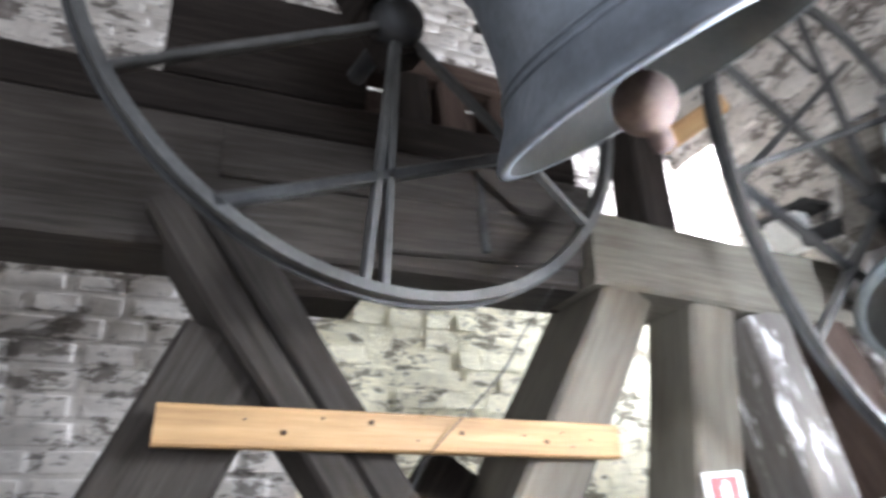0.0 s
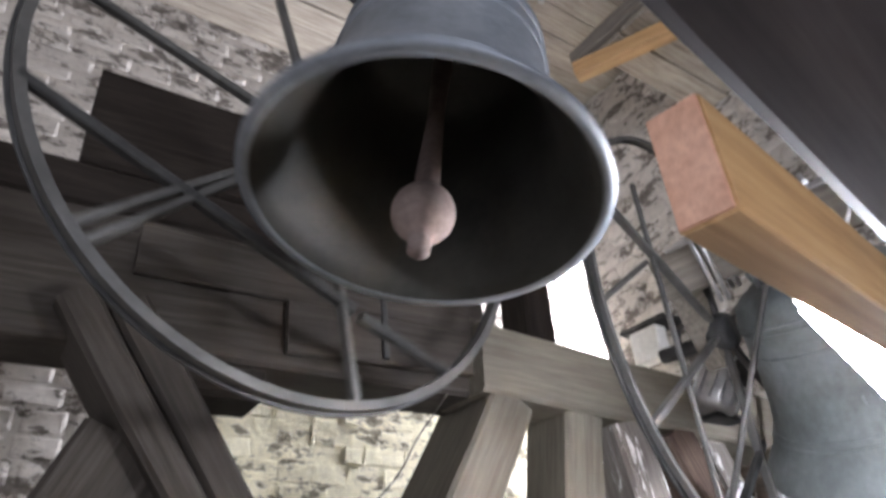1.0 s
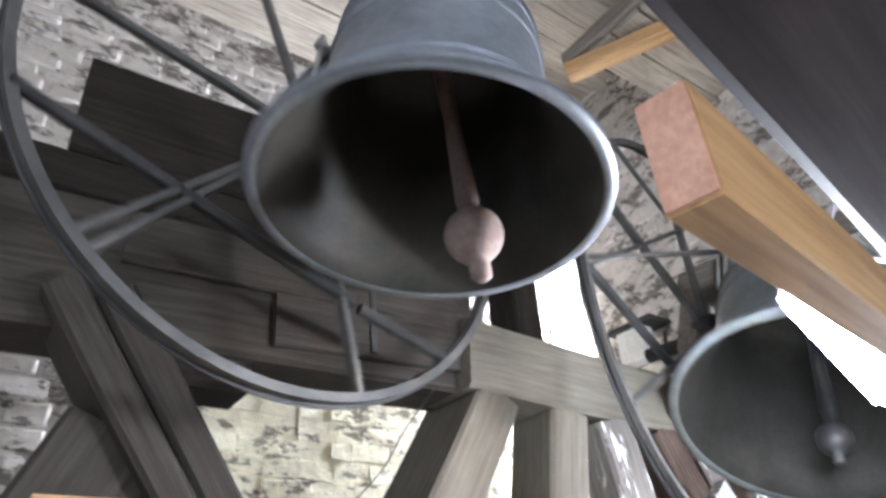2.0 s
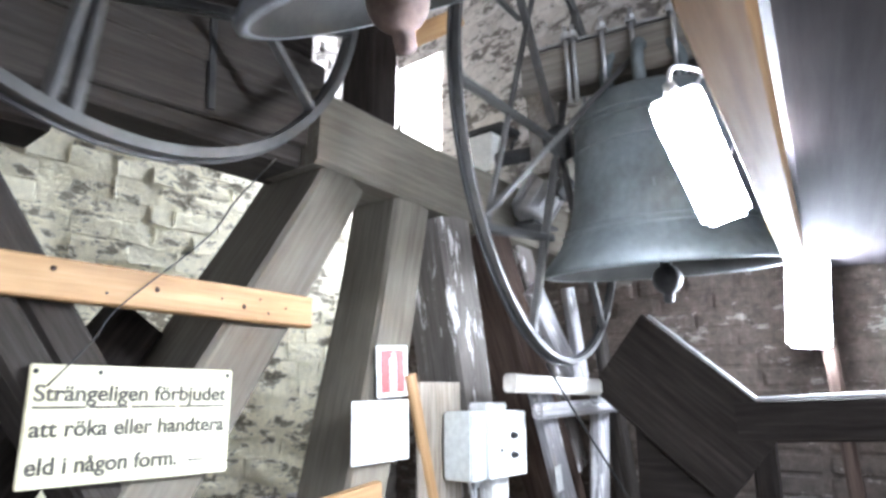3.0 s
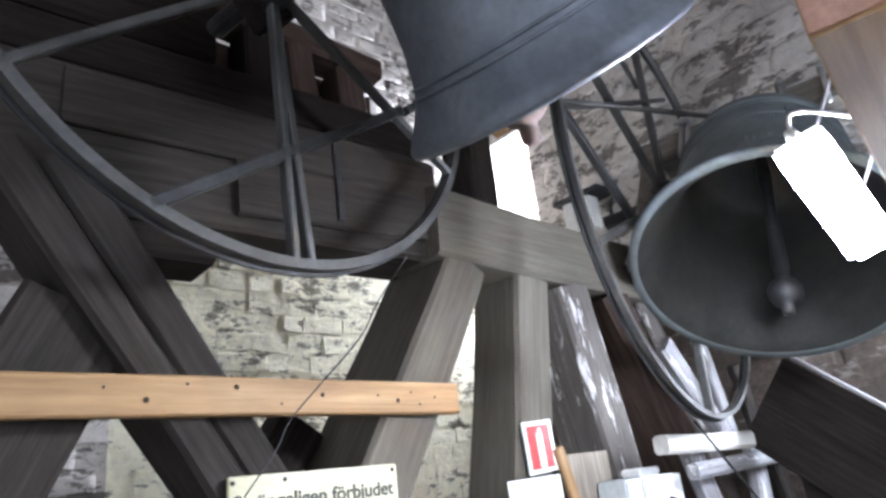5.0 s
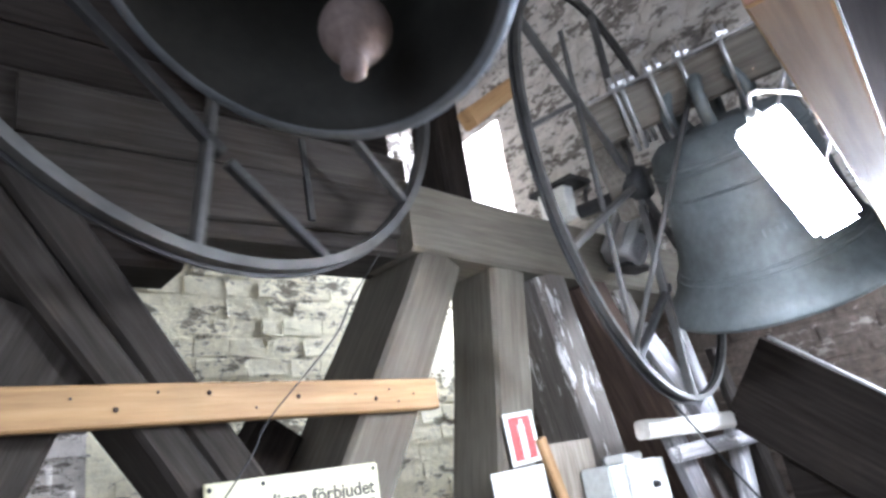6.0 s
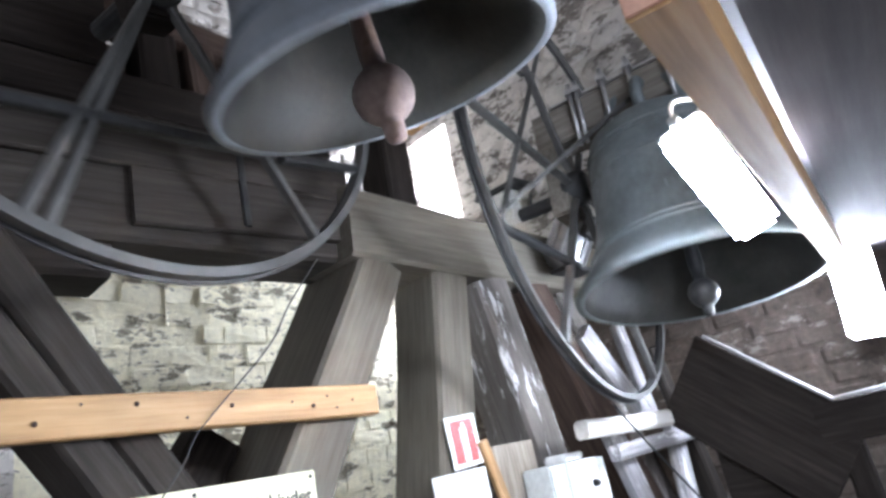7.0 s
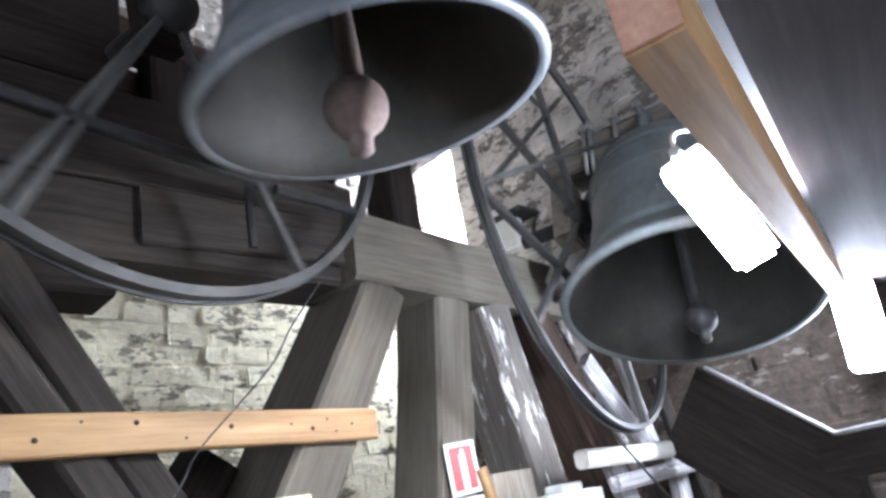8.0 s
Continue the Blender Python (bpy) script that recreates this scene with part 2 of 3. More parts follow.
def rounded(points, n=5):
    """A smooth line through points."""
    pts = [Vector(p) for p in points]
    out = []
    for i in range(len(pts) - 1):
        p0, p1, p2, p3 = pts[max(i - 1, 0)], pts[i], pts[i + 1], pts[min(i + 2, len(pts) - 1)]
        for k in range(n):
            t = k / n
            out.append(0.5 * ((2 * p1) + (p2 - p0) * t + (2 * p0 - 5 * p1 + 4 * p2 - p3) * t * t + (3 * p1 - p0 - 3 * p2 + p3) * t ** 3))
    return out + [pts[-1]]


# ---- the room ----
WEST, SOUTH, EAST, NORTH, TOP = -2.2, -2.2, 3.3, 3.06, 5.2


def slab(name, lo, hi, material, label, bevel=0.0, cuts=()):
    """A wall block from lo to hi; cuts are (axis, u0, u1, z0, z1) openings through it."""
    size, mid = [h - l for l, h in zip(lo, hi)], [(h + l) / 2 for l, h in zip(lo, hi)]
    if not cuts:
        ob = part(name, box_bm(*size, 0), material, None, label, pose(*mid))
    else:
        axis, u0, u1, z0, z1 = cuts[0]
        bm = bmesh.new()
        k = 1 - axis
        for (a0, a1, b0, b1) in ((lo[k], u0, lo[2], hi[2]), (u1, hi[k], lo[2], hi[2]), (u0, u1, lo[2], z0), (u0, u1, z1, hi[2])):
            vs = bmesh.ops.create_cube(bm, size=1)["verts"]
            s, c = [0, 0, b1 - b0], [0, 0, (b0 + b1) / 2 - mid[2]]
            s[axis], s[k], c[axis], c[k] = size[axis], a1 - a0, 0, (a0 + a1) / 2 - mid[k]
            bmesh.ops.scale(bm, vec=s, verts=vs)
            bmesh.ops.translate(bm, vec=c, verts=vs)
        ob = part(name, bm, material, None, label, pose(*mid))
    return tagged(ob, kind="structure")


wall_north = slab("wall_north", (WEST, NORTH, 0), (EAST + 0.7, NORTH + 0.6, TOP), RUBBLE, "old brick and rubble wall with flaking limewash")
wall_east = slab("wall_east", (EAST, SOUTH - 0.6, 2.3), (EAST + 0.7, NORTH, TOP), RUBBLE, "whitewashed rubble wall with a tall sound opening", cuts=((0, 2.655, 3.04, 2.45, 3.96),))
wall_east_low = slab("wall_east_low", (EAST, SOUTH - 0.6, 0), (EAST + 0.7, NORTH, 2.3), BROWN_BRICK, "sooty brown brick wall low in the tower")
# South and west walls are out of view; their openings only admit fill light.
wall_south = slab("wall_south", (WEST, SOUTH - 0.6, 0), (EAST, SOUTH, TOP), RUBBLE, "unseen whitewashed rubble wall, its opening added for fill light", cuts=((1, -0.6, 1.2, 1.5, 3.6),))
wall_west = slab("wall_west", (WEST - 0.6, SOUTH - 0.6, 0), (WEST, NORTH + 0.6, TOP), RUBBLE, "unseen whitewashed rubble wall, its opening added for fill light", cuts=((0, -1.6, 0.4, 0.9, 3.0),))
floor = slab("floor", (WEST - 0.6, SOUTH - 0.6, -0.1), (EAST + 0.7, NORTH + 0.6, 0), FLOORWOOD, "unseen plank floor, paled to bounce light upward")


def ceiling_boards():
    bm = bmesh.new()
    y, k = SOUTH - 0.6, 0
    while y < NORTH + 0.6:
        w = 0.19 + 0.05 * noise.noise(Vector((k * 3.7, 0, 0)))
        vs = bmesh.ops.create_cube(bm, size=1)["verts"]
        bmesh.ops.scale(bm, vec=(EAST - WEST + 1.3, w, 0.04), verts=vs)
        bmesh.ops.translate(bm, vec=((EAST + WEST) / 2, y + w / 2, TOP + 0.02 + 0.006 * (k % 3)), verts=vs)
        y += w + 0.008
        k += 1
    return tagged(part("ceiling", bm, BOARD, None, "pale grey boarded ceiling with dark gaps"), kind="structure")


ceiling_boards()
LOFT = 4.42
loft = tagged(empty("loft", pose(2.7, -0.3, LOFT)), "pale boarded loft with dark gaps between its boards", "loft")
for k in range(19):
    y = -1.88 + 0.2 * k
    bar("board", (-0.36, y, 0.02 + 0.005 * (k % 3)), (0.6, y + 0.01 * (k % 2), 0.02 + 0.005 * (k % 3)), 0.188 - 0.012 * (k % 4 == 1), 0.034, BOARD, loft, rough=0.003, chamfer=0.004)
bar("rafter", (-0.42, 1.92, -0.05), (0.1, 0.8, -0.05), 0.1, 0.1, PINE, loft, "orange-brown rafter", side=(0, 0, 1))
bar("joist", (-0.36, 1.95, 0.09), (-0.36, -1.9, 0.09), 0.1, 0.1, BOARD_DULL, loft, side=(0, 0, 1))

# ---- the bell frame ----
FRONT = 1.6


def strut(frame_ob, name, top, foot, w, material=OAK, depth=0.24, front=FRONT, label=""):
    """A timber of the trestle from (x, z) to (x, z), its face at y = front."""
    y = front + depth / 2
    return bar(name, (top[0], y, top[1]), (foot[0], y, foot[1]), depth, w, material, frame_ob, label, rough=0.006, chamfer=0.014)


bell_frame = tagged(empty("bell_frame", pose(1.8, 1.72, 0)), "heavy weathered oak trestle frame that carries the bells", "bell frame")
F = bell_frame


def fstrut(name, top, foot, w, material=OAK, depth=0.24, front=FRONT, label=""):
    return strut(F, name, (top[0] - 1.8, top[1]), (foot[0] - 1.8, foot[1]), w, material, depth, front - 1.72, label)


fstrut("head_beam", (1.37, 2.495), (3.28, 2.415), 0.265, OAK, 0.30, FRONT - 0.01)
fstrut("side_beam", (-2.15, 2.56), (1.46, 2.57), 0.41, OAK_MID, 0.26, FRONT + 0.07, "wide oak beam behind the wheel, shade in its colour")
fstrut("brace", (1.515, 2.36), (0.68, 0.98), 0.19, OAK, 0.36)
fstrut("post", (1.868, 2.34), (1.425, 0.3), 0.19, OAK, 0.25)
fstrut("post", (2.108, 2.33), (2.53, 0.3), 0.205, OAK_WHITED, 0.24)
fstrut("brace", (2.40, 2.33), (3.10, 0.95), 0.19, OAK_BROWN, 0.22)
fstrut("brace", (2.70, 2.33), (3.20, 1.25), 0.12, OAK_WHITED, 0.14, FRONT + 0.05)
fstrut("brace", (0.075, 2.47), (1.01, 1.06), 0.10, OAK_MID)
fstrut("brace", (0.205, 2.47), (1.14, 1.06), 0.105, OAK_MID, 0.22, FRONT + 0.012)
fstrut("post", (0.29, 2.10), (-0.42, 0.5), 0.27, OAK_MID, 0.26, FRONT + 0.05)
# Timbers farther back use the darkened oak, which stands in for their shade.
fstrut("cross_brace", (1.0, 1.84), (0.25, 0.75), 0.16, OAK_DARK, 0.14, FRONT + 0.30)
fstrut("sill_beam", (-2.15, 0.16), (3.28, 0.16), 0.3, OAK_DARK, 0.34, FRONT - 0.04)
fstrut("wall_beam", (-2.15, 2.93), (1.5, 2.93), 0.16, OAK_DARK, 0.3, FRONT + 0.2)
for x, z0, z1, w, m in ((0.30, 3.0, 3.34, 0.12, OAK_BROWN), (0.62, 3.0, 3.28, 0.1, OAK_BROWN), (0.86, 3.0, 3.30, 0.14, OAK_DARK), (1.02, 3.0, 3.30, 0.1, OAK_BROWN), (1.24, 3.0, 3.24, 0.12, OAK_BROWN)):
    fstrut("upright", (x, z1), (x + 0.02, z0), w, m, 0.14, FRONT + 0.27)
fstrut("infill_board", (0.1, 3.16), (1.45, 3.12), 0.30, OAK_BROWN, 0.04, FRONT + 0.43)
fstrut("plate", (0.12, 3.34), (1.4, 3.28), 0.1, OAK_BROWN, 0.16, FRONT + 0.26)
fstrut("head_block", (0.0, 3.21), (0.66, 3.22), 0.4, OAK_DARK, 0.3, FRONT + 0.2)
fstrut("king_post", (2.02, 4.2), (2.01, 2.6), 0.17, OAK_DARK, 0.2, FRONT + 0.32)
bar("wedge", (0.07, -0.04, 3.05), (0.42, -0.04, 3.32), 0.08, 0.09, PINE, F, "orange pine wedge")
fstrut("plank", (0.66, 2.505), (1.465, 2.53), 0.20, OAK_MID, 0.03, FRONT + 0.038, "grey-green board nailed on the beam")
fstrut("plank", (0.2, 2.66), (1.36, 2.665), 0.16, OAK_MID, 0.03, FRONT + 0.038)
bar("strap", (-0.808, -0.088, 2.722), (-0.797, -0.088, 2.435), 0.012, 0.022, IRON_DARK, F, "black iron strap", rough=0.0, chamfer=0.002)
fstrut("corner_block", (0.22, 2.37), (0.62, 2.37), 0.2, OAK_DARK, 0.2, FRONT + 0.1)

# ---- moving bells ----


def swing(t, amp, near, period):
    return amp * math.cos(math.tau * (t - near) / period)


def bell_profile(R):
    """Outer and inner outline of a church bell of mouth radius R; its crown is at z 0."""
    H = 1.5 * R
    out = [(0.0, 0.0), (0.36, 0.0), (0.52, -0.02), (0.605, -0.07), (0.635, -0.16), (0.65, -0.28), (0.675, -0.5), (0.71, -0.68),
           (0.768, -0.84), (0.85, -0.95), (0.94, -1.03), (1.0, -1.09), (0.995, -1.115)]
    inn = [(0.93, -1.115), (0.87, -1.04), (0.8, -0.97), (0.725, -0.86), (0.655, -0.7), (0.61, -0.5), (0.585, -0.28), (0.56, -0.17), (0.46, -0.1), (0.0, -0.085)]
    k = H / 1.115
    return [(r * R, z * k) for r, z in out + inn], H


def make_bell(label, axis, yaw, R, drop, wheel_y, wheel_r, wheel_z, material, spokes, stays, clapper_mat, stock_mat, lean, ball_size, rim=(0.03, 0.026), rim_mat=IRON):
    """A bell hung on its headstock with its rope wheel; it turns about the y axis through axis."""
    b = tagged(empty("bell", pose(*axis, 0, 0, yaw)), label, "bell")
    prof, H = bell_profile(R)
    crown = -drop + H
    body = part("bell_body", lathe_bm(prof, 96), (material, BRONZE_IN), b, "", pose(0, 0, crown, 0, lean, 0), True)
    # Inward faces take the darkened bronze, which carries the shade inside the bell.
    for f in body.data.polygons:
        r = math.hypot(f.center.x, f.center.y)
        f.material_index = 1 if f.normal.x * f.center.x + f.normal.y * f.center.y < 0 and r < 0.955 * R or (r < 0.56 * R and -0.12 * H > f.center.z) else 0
    k = H / 1.115
    for z, r in ((-0.17, 0.637), (-0.21, 0.642), (-0.36, 0.659), (-0.84, 0.77), (-0.88, 0.8)):
        part("moulding", lathe_bm([(r * R, z * k - 0.005), (r * R + 0.007, z * k), (r * R, z * k + 0.005), (r * R - 0.008, z * k + 0.005), (r * R - 0.008, z * k - 0.005)], 80, True), material, body, smooth=True)
    for k in range(6):
        a = k * math.tau / 6
        c, s = math.cos(a) * R, math.sin(a) * R
        part("canon", tube_bm(rounded([(0.3 * c, 0.3 * s, -0.01), (0.36 * c, 0.36 * s, 0.08), (0.26 * c, 0.26 * s, 0.16), (0.12 * c, 0.12 * s, 0.16)], 4), 0.024), material, body, smooth=True)
    top = crown + 0.16
    y0, y1 = -R - 0.16, wheel_y + 0.10
    stock = bar("headstock", (0, y0, top), (0, y1, top), 0.15, 0.17, stock_mat, b, "oak headstock with iron plates and bolts", side=(1, 0, 0))
    stock_z = top + 0.095
    for x in (-0.05, 0.05):
        bar("plate", (x, y0 + 0.05, stock_z), (x, y1 - 0.08, stock_z), 0.045, 0.012, STEEL, b, "", side=(1, 0, 0), rough=0.0, chamfer=0.002)
    for y in (-0.62 * R, -0.28 * R, 0.05 * R, 0.3 * R, 0.62 * R, wheel_y - 0.12):
        for x in (-0.092, 0.092):
            part("bolt_rod", tube_bm([(x, y, crown + 0.01), (x, y, stock_z + 0.05)], 0.009, 8), STEEL, b, "", None, True)
            part("nut", lathe_bm([(0, 0.016), (0.018, 0.016), (0.018, 0), (0, 0)], 6), STEEL, b, "", pose(x, y, stock_z + 0.008))
        part("clamp", box_bm(0.22, 0.035, 0.012, 0.002), STEEL, b, "", pose(0, y, stock_z + 0.002))
    for s in (y0 + 0.07, y1 - 0.05):
        part("end_cheek", box_bm(0.13, 0.09, top + 0.1, 0.008), stock_mat, b, "wooden cheek down to the pivot", pose(0, s, (top - 0.1) / 2))
    part("gudgeon", tube_bm([(0, -R - 0.3, 0), (0, -R - 0.1, 0)], 0.03, 12), IRON_DARK, b)
    part("gudgeon", tube_bm([(0, wheel_y + 0.04, 0), (0, wheel_y + 0.26, 0)], 0.03, 12), IRON_DARK, b)
    wheel = part("wheel_rim", rim_bm(wheel_r, *rim), rim_mat, b, "iron rope wheel rim", pose(0, wheel_y, wheel_z))
    part("flange", rim_bm(wheel_r + 0.01, 0.007, rim[1] + 0.012), IRON_DARK, wheel, "dark rope flange", pose(0, 0.02, 0))

    def on_rim(deg, r=wheel_r - 0.01):
        a = radians(deg)
        return Vector((-math.sin(a) * r, 0, -math.cos(a) * r))
    for deg, r0 in spokes:
        bar("spoke", on_rim(deg, r0), on_rim(deg), 0.03, 0.022, IRON, wheel, rough=0.0, chamfer=0.004)
    for d0, r0, d1, r1, w in stays:
        bar("stay", on_rim(d0, r0), on_rim(d1, r1), w, w, IRON_DARK if w > 0.025 else IRON, wheel, rough=0.0, chamfer=0.004)
    part("hub", lathe_bm([(0.0, -0.05), (0.06, -0.05), (0.075, -0.02), (0.075, 0.02), (0.06, 0.05), (0.0, 0.05)], 20), IRON_DARK, wheel, "", pose(0, 0, 0, 90), True)
    # clapper on its pivot inside the crown
    pivot = crown - 0.14 * H
    ln = crown - 0.14 * H + drop + 0.07 * R
    ball = ball_size * R
    cp = [(0.0, 0.02), (0.02, 0.02), (0.024, -0.1 * ln), (0.018, -0.4 * ln), (0.026, -0.82 * ln)]
    n = 10
    for i in range(n + 1):
        a = math.pi * (0.12 + 0.76 * i / n)
        cp.append((ball * math.sin(a), -ln + ball * math.cos(a)))
    cp += [(ball * 0.36, -ln - ball * 1.15), (ball * 0.34, -ln - ball * 1.5), (ball * 0.2, -ln - ball * 1.62), (0.0, -ln - ball * 1.64)]
    clap = part("clapper", lathe_bm(cp, 32), clapper_mat, b, "rusty iron clapper with a round ball", pose(0, 0, pivot), True)
    return b, clap, pivot, body, H, crown


A1, N1, T1 = 41.2, 6.27, 2.395
A2, N2, T2 = 35.3, 7.588, 2.67
big_bell, big_clapper, big_pivot, big_body, _, _ = make_bell(
    "large dark bronze bell swinging with its iron rope wheel", (0.699, 0.755, 2.942), 9.7, 0.375, 0.571, 0.562, 0.811, 0.0, BRONZE,
    [(-21, 0.05), (35, 0.05), (38.5, 0.05), (90, 0.05), (-80, 0.3), (150, 0.05), (210, 0.05)],
    [(65, 0.80, -25, 0.53, 0.03), (-27, 0.55, -49, 0.80, 0.028)], CLAPPER, OAK_DARK, 0.0, 0.173)
small_bell, small_clapper, small_pivot, small_body, small_h, small_crown = make_bell(
    "grey-green bronze bell with raised letters, swinging beside a lamp", (2.28, 0.815, 2.55), 10.5, 0.432, 0.515, 0.36, 0.848, 0.02, BRONZE_GREEN,
    [(30, 0.05), (90, 0.05), (148, 0.05), (210, 0.05), (270, 0.05), (330, 0.05)],
    [(60, 0.83, 22, 0.42, 0.026), (60, 0.83, 172, 0.66, 0.018), (116, 0.84, 140, 0.5, 0.018)], IRON_DARK, BOARD_DULL, 0.0, 0.12, (0.02, 0.018), IRON)

part("tie_rod", tube_bm([(-0.733, 0.36, -0.37), (0.04, -0.03, 0.376)], 0.01), IRON, small_bell, "thin iron rod from wheel to headstock", None, True)

for ob in (big_bell, small_bell):
    tagged(ob, group="bells in the frame")

# ---- pine planks and signs ----
pine_rail = tagged(bar("pine_rail", (0.118, 1.572, 1.885), (1.338, 1.572, 1.862), 0.05, 0.092, PINE, None, rough=0.002, chamfer=0.005), "new pine plank with knots and nails, fixed across the oak braces", "plank")

def nails(parent, spots, r=0.006, material=IRON_DARK, name="nail"):
    for x, z in spots:
        part(name, lathe_bm([(0, 0.003), (r * 0.7, 0.0025), (r, 0), (0, 0)], 10), material, parent, "", pose(x, -0.0265, z, 90))


nails(pine_rail, [(-0.42, 0.015), (-0.24, 0.025), (0.0, -0.02), (0.3, 0.004), (0.42, 0.015), (0.45, -0.02), (0.51, 0.0)], 0.0035)
nails(pine_rail, [(-0.33, -0.012), (-0.12, 0.02), (0.12, 0.004), (0.37, -0.01)], 0.0065, OAK_BROWN, "knot")

# raised inscription on the small bell, illegible
def relief(deg, z, w, h):
    k, R = small_h / 1.115, 0.432
    r = R * (0.652 if z > -0.3 else 0.668 if z > -0.5 else 0.706) - 0.001
    a = radians(deg)
    part("raised_letter", box_bm(0.007, w, h, 0.001), BRONZE_GREEN, small_body, "", pose(r * math.cos(a), r * math.sin(a), z * k, 0, 0, deg))


for i in range(5):
    relief(199 + i * 2.3, -0.44 + 0.012 * (i % 2), 0.006, 0.05 if i % 2 else 0.035)
relief(213, -0.40, 0.006, 0.12)
for i in range(3):
    relief(216 + i * 4, -0.345, 0.014, 0.006)
for i in range(10):
    relief(188 + i * 4.2, -0.66, 0.008, 0.022 if i % 3 else 0.03)

# ---- signs and boxes on the frame ----


def text(body_text, size, at, parent, material, length, name="lettering"):
    """Flat letters from at, facing -y, fitted to a length."""
    cu = bpy.data.curves.new(name, "FONT")
    cu.body, cu.size, cu.extrude, cu.offset = body_text, size, 0.0006, 0.0011
    cu.materials.append(material)
    ob = new(name, cu)
    ob.parent = parent
    bpy.context.view_layer.update()
    k = length / max(ob.dimensions.x, 1e-3)
    ob.matrix_local = Matrix.Translation(at) @ Matrix.Rotation(radians(90), 4, "X") @ Matrix.Diagonal((k, 1.0, 1.0, 1.0))
    return ob


sign = tagged(empty("warning_sign", pose(0.843, 1.578, 1.555, 0, 0.5, 0)), "yellowed painted board with black Swedish lettering forbidding smoking, on the braces", "sign")
part("board", box_bm(0.495, 0.012, 0.262, 0.003), CREAM, sign)
text("Strängeligen förbjudet", 0.05, (-0.236, -0.0075, 0.052), sign, INK, 0.465)
text("att röka eller handtera", 0.05, (-0.236, -0.0075, -0.024), sign, INK, 0.465)
text("eld i någon form.", 0.05, (-0.236, -0.0075, -0.102), sign, INK, 0.34)
for x0, x1 in ((-0.236, -0.125), (-0.117, -0.03), (-0.02, 0.09), (0.1, 0.228)):
    part("underline", box_bm(x1 - x0, 0.002, 0.005, 0), INK, sign, "", pose((x0 + x1) / 2, -0.0075, 0.038))
part("dash", box_bm(0.04, 0.002, 0.005, 0), INK, sign, "", pose(0.155, -0.0075, -0.094))
for x in (-0.236, -0.1, 0.232):
    part("screw", lathe_bm([(0, 0.003), (0.005, 0.002), (0.006, 0), (0, 0)], 10), IRON_DARK, sign, "", pose(x, -0.006, 0.116, 90))

fire_sign = tagged(empty("extinguisher_sign", pose(1.727, 1.585, 1.695, 0, -3, 0)), "white and red fire extinguisher sign screwed to the oak post", "sign")
part("plate", box_bm(0.155, 0.004, 0.175, 0.001), WHITE, fire_sign)
part("red_field", box_bm(0.115, 0.003, 0.145, 0.0005), RED, fire_sign, "faded red field", pose(0, -0.0025, 0))
part("symbol", box_bm(0.032, 0.003, 0.115, 0.001), WHITE, fire_sign, "white extinguisher symbol", pose(0, -0.0045, -0.012))
part("symbol_neck", box_bm(0.016, 0.003, 0.02, 0.001), WHITE, fire_sign, "", pose(0.004, -0.0045, 0.052))

notice = tagged(empty("notice", pose(1.67, 1.578, 1.497, 0, -1, 0)), "blank white sheet fixed to the oak post under the fire sign", "notice")
part("sheet", box_bm(0.268, 0.004, 0.2, 0.001), PAPER, notice)
part("pin", lathe_bm([(0, 0.004), (0.004, 0.002), (0.005, 0), (0, 0)], 8), STEEL, notice, "", pose(-0.12, -0.002, 0.09, 90))

control = tagged(empty("control_box", pose(2.14, 1.50, 1.432)), "pale grey electric control box with two black knobs on the post", "electric box")
part("case", box_bm(0.33, 0.13, 0.24, 0.008), GREYBOX, control)
part("door", box_bm(0.245, 0.016, 0.235, 0.004), WHITE, control, "white front cover", pose(0.048, -0.072, 0))
for z in (0.03, -0.04):
    part("knob", lathe_bm([(0, 0.022), (0.009, 0.022), (0.012, 0.012), (0.014, 0), (0, 0)], 14), BLACK, control, "black rotary knob", pose(0.075, -0.08, z, 90), True)
part("indicator", lathe_bm([(0, 0.008), (0.006, 0.006), (0.007, 0), (0, 0)], 12), BLACK, control, "", pose(0.0, -0.08, -0.02, 90))
part("gland", lathe_bm([(0.0, 0.03), (0.012, 0.03), (0.014, 0.0), (0.0, 0.0)], 12), STEEL, control, "", pose(-0.05, 0, -0.15))
part("junction_box", box_bm(0.1, 0.07, 0.09, 0.006), WHITE, control, "small white junction box", pose(0.06, 0.0, -0.168))
part("junction_box", box_bm(0.13, 0.09, 0.03, 0.006), WHITE, control, "small white junction box", pose(0.03, 0.0, 0.136))
for x, s in ((-0.1, 1), (-0.06, -1), (-0.03, 1)):
    part("cable", tube_bm(rounded([(x, 0, -0.12), (x + 0.01 * s, -0.01, -0.2), (x - 0.02 * s, 0.0, -0.32), (x - 0.01, 0.03, -0.5)]), 0.006), STEEL, control, "", None, True)

backing = tagged(bar("backing_board", (1.98, 1.585, 1.66), (1.98, 1.585, 1.2), 0.02, 0.24, BOARD, None), "rough grey board behind the control box", "board")
batten = tagged(bar("yellow_batten", (1.81, 1.577, 1.685), (2.09, 1.577, 0.7), 0.03, 0.045, PINE, None, rough=0.001), "narrow yellow pine batten leaning on the frame", "batten")
low_plank = tagged(bar("pine_plank", (0.9, 1.575, 1.222), (1.655, 1.575, 1.311), 0.04, 0.06, PINE, None, rough=0.002, chamfer=0.004), "new pine plank below the notice", "plank")
bottle = tagged(empty("spray_bottle", pose(2.17, 1.40, 1.0)), "pale blue plastic bottle by the control box", "bottle")
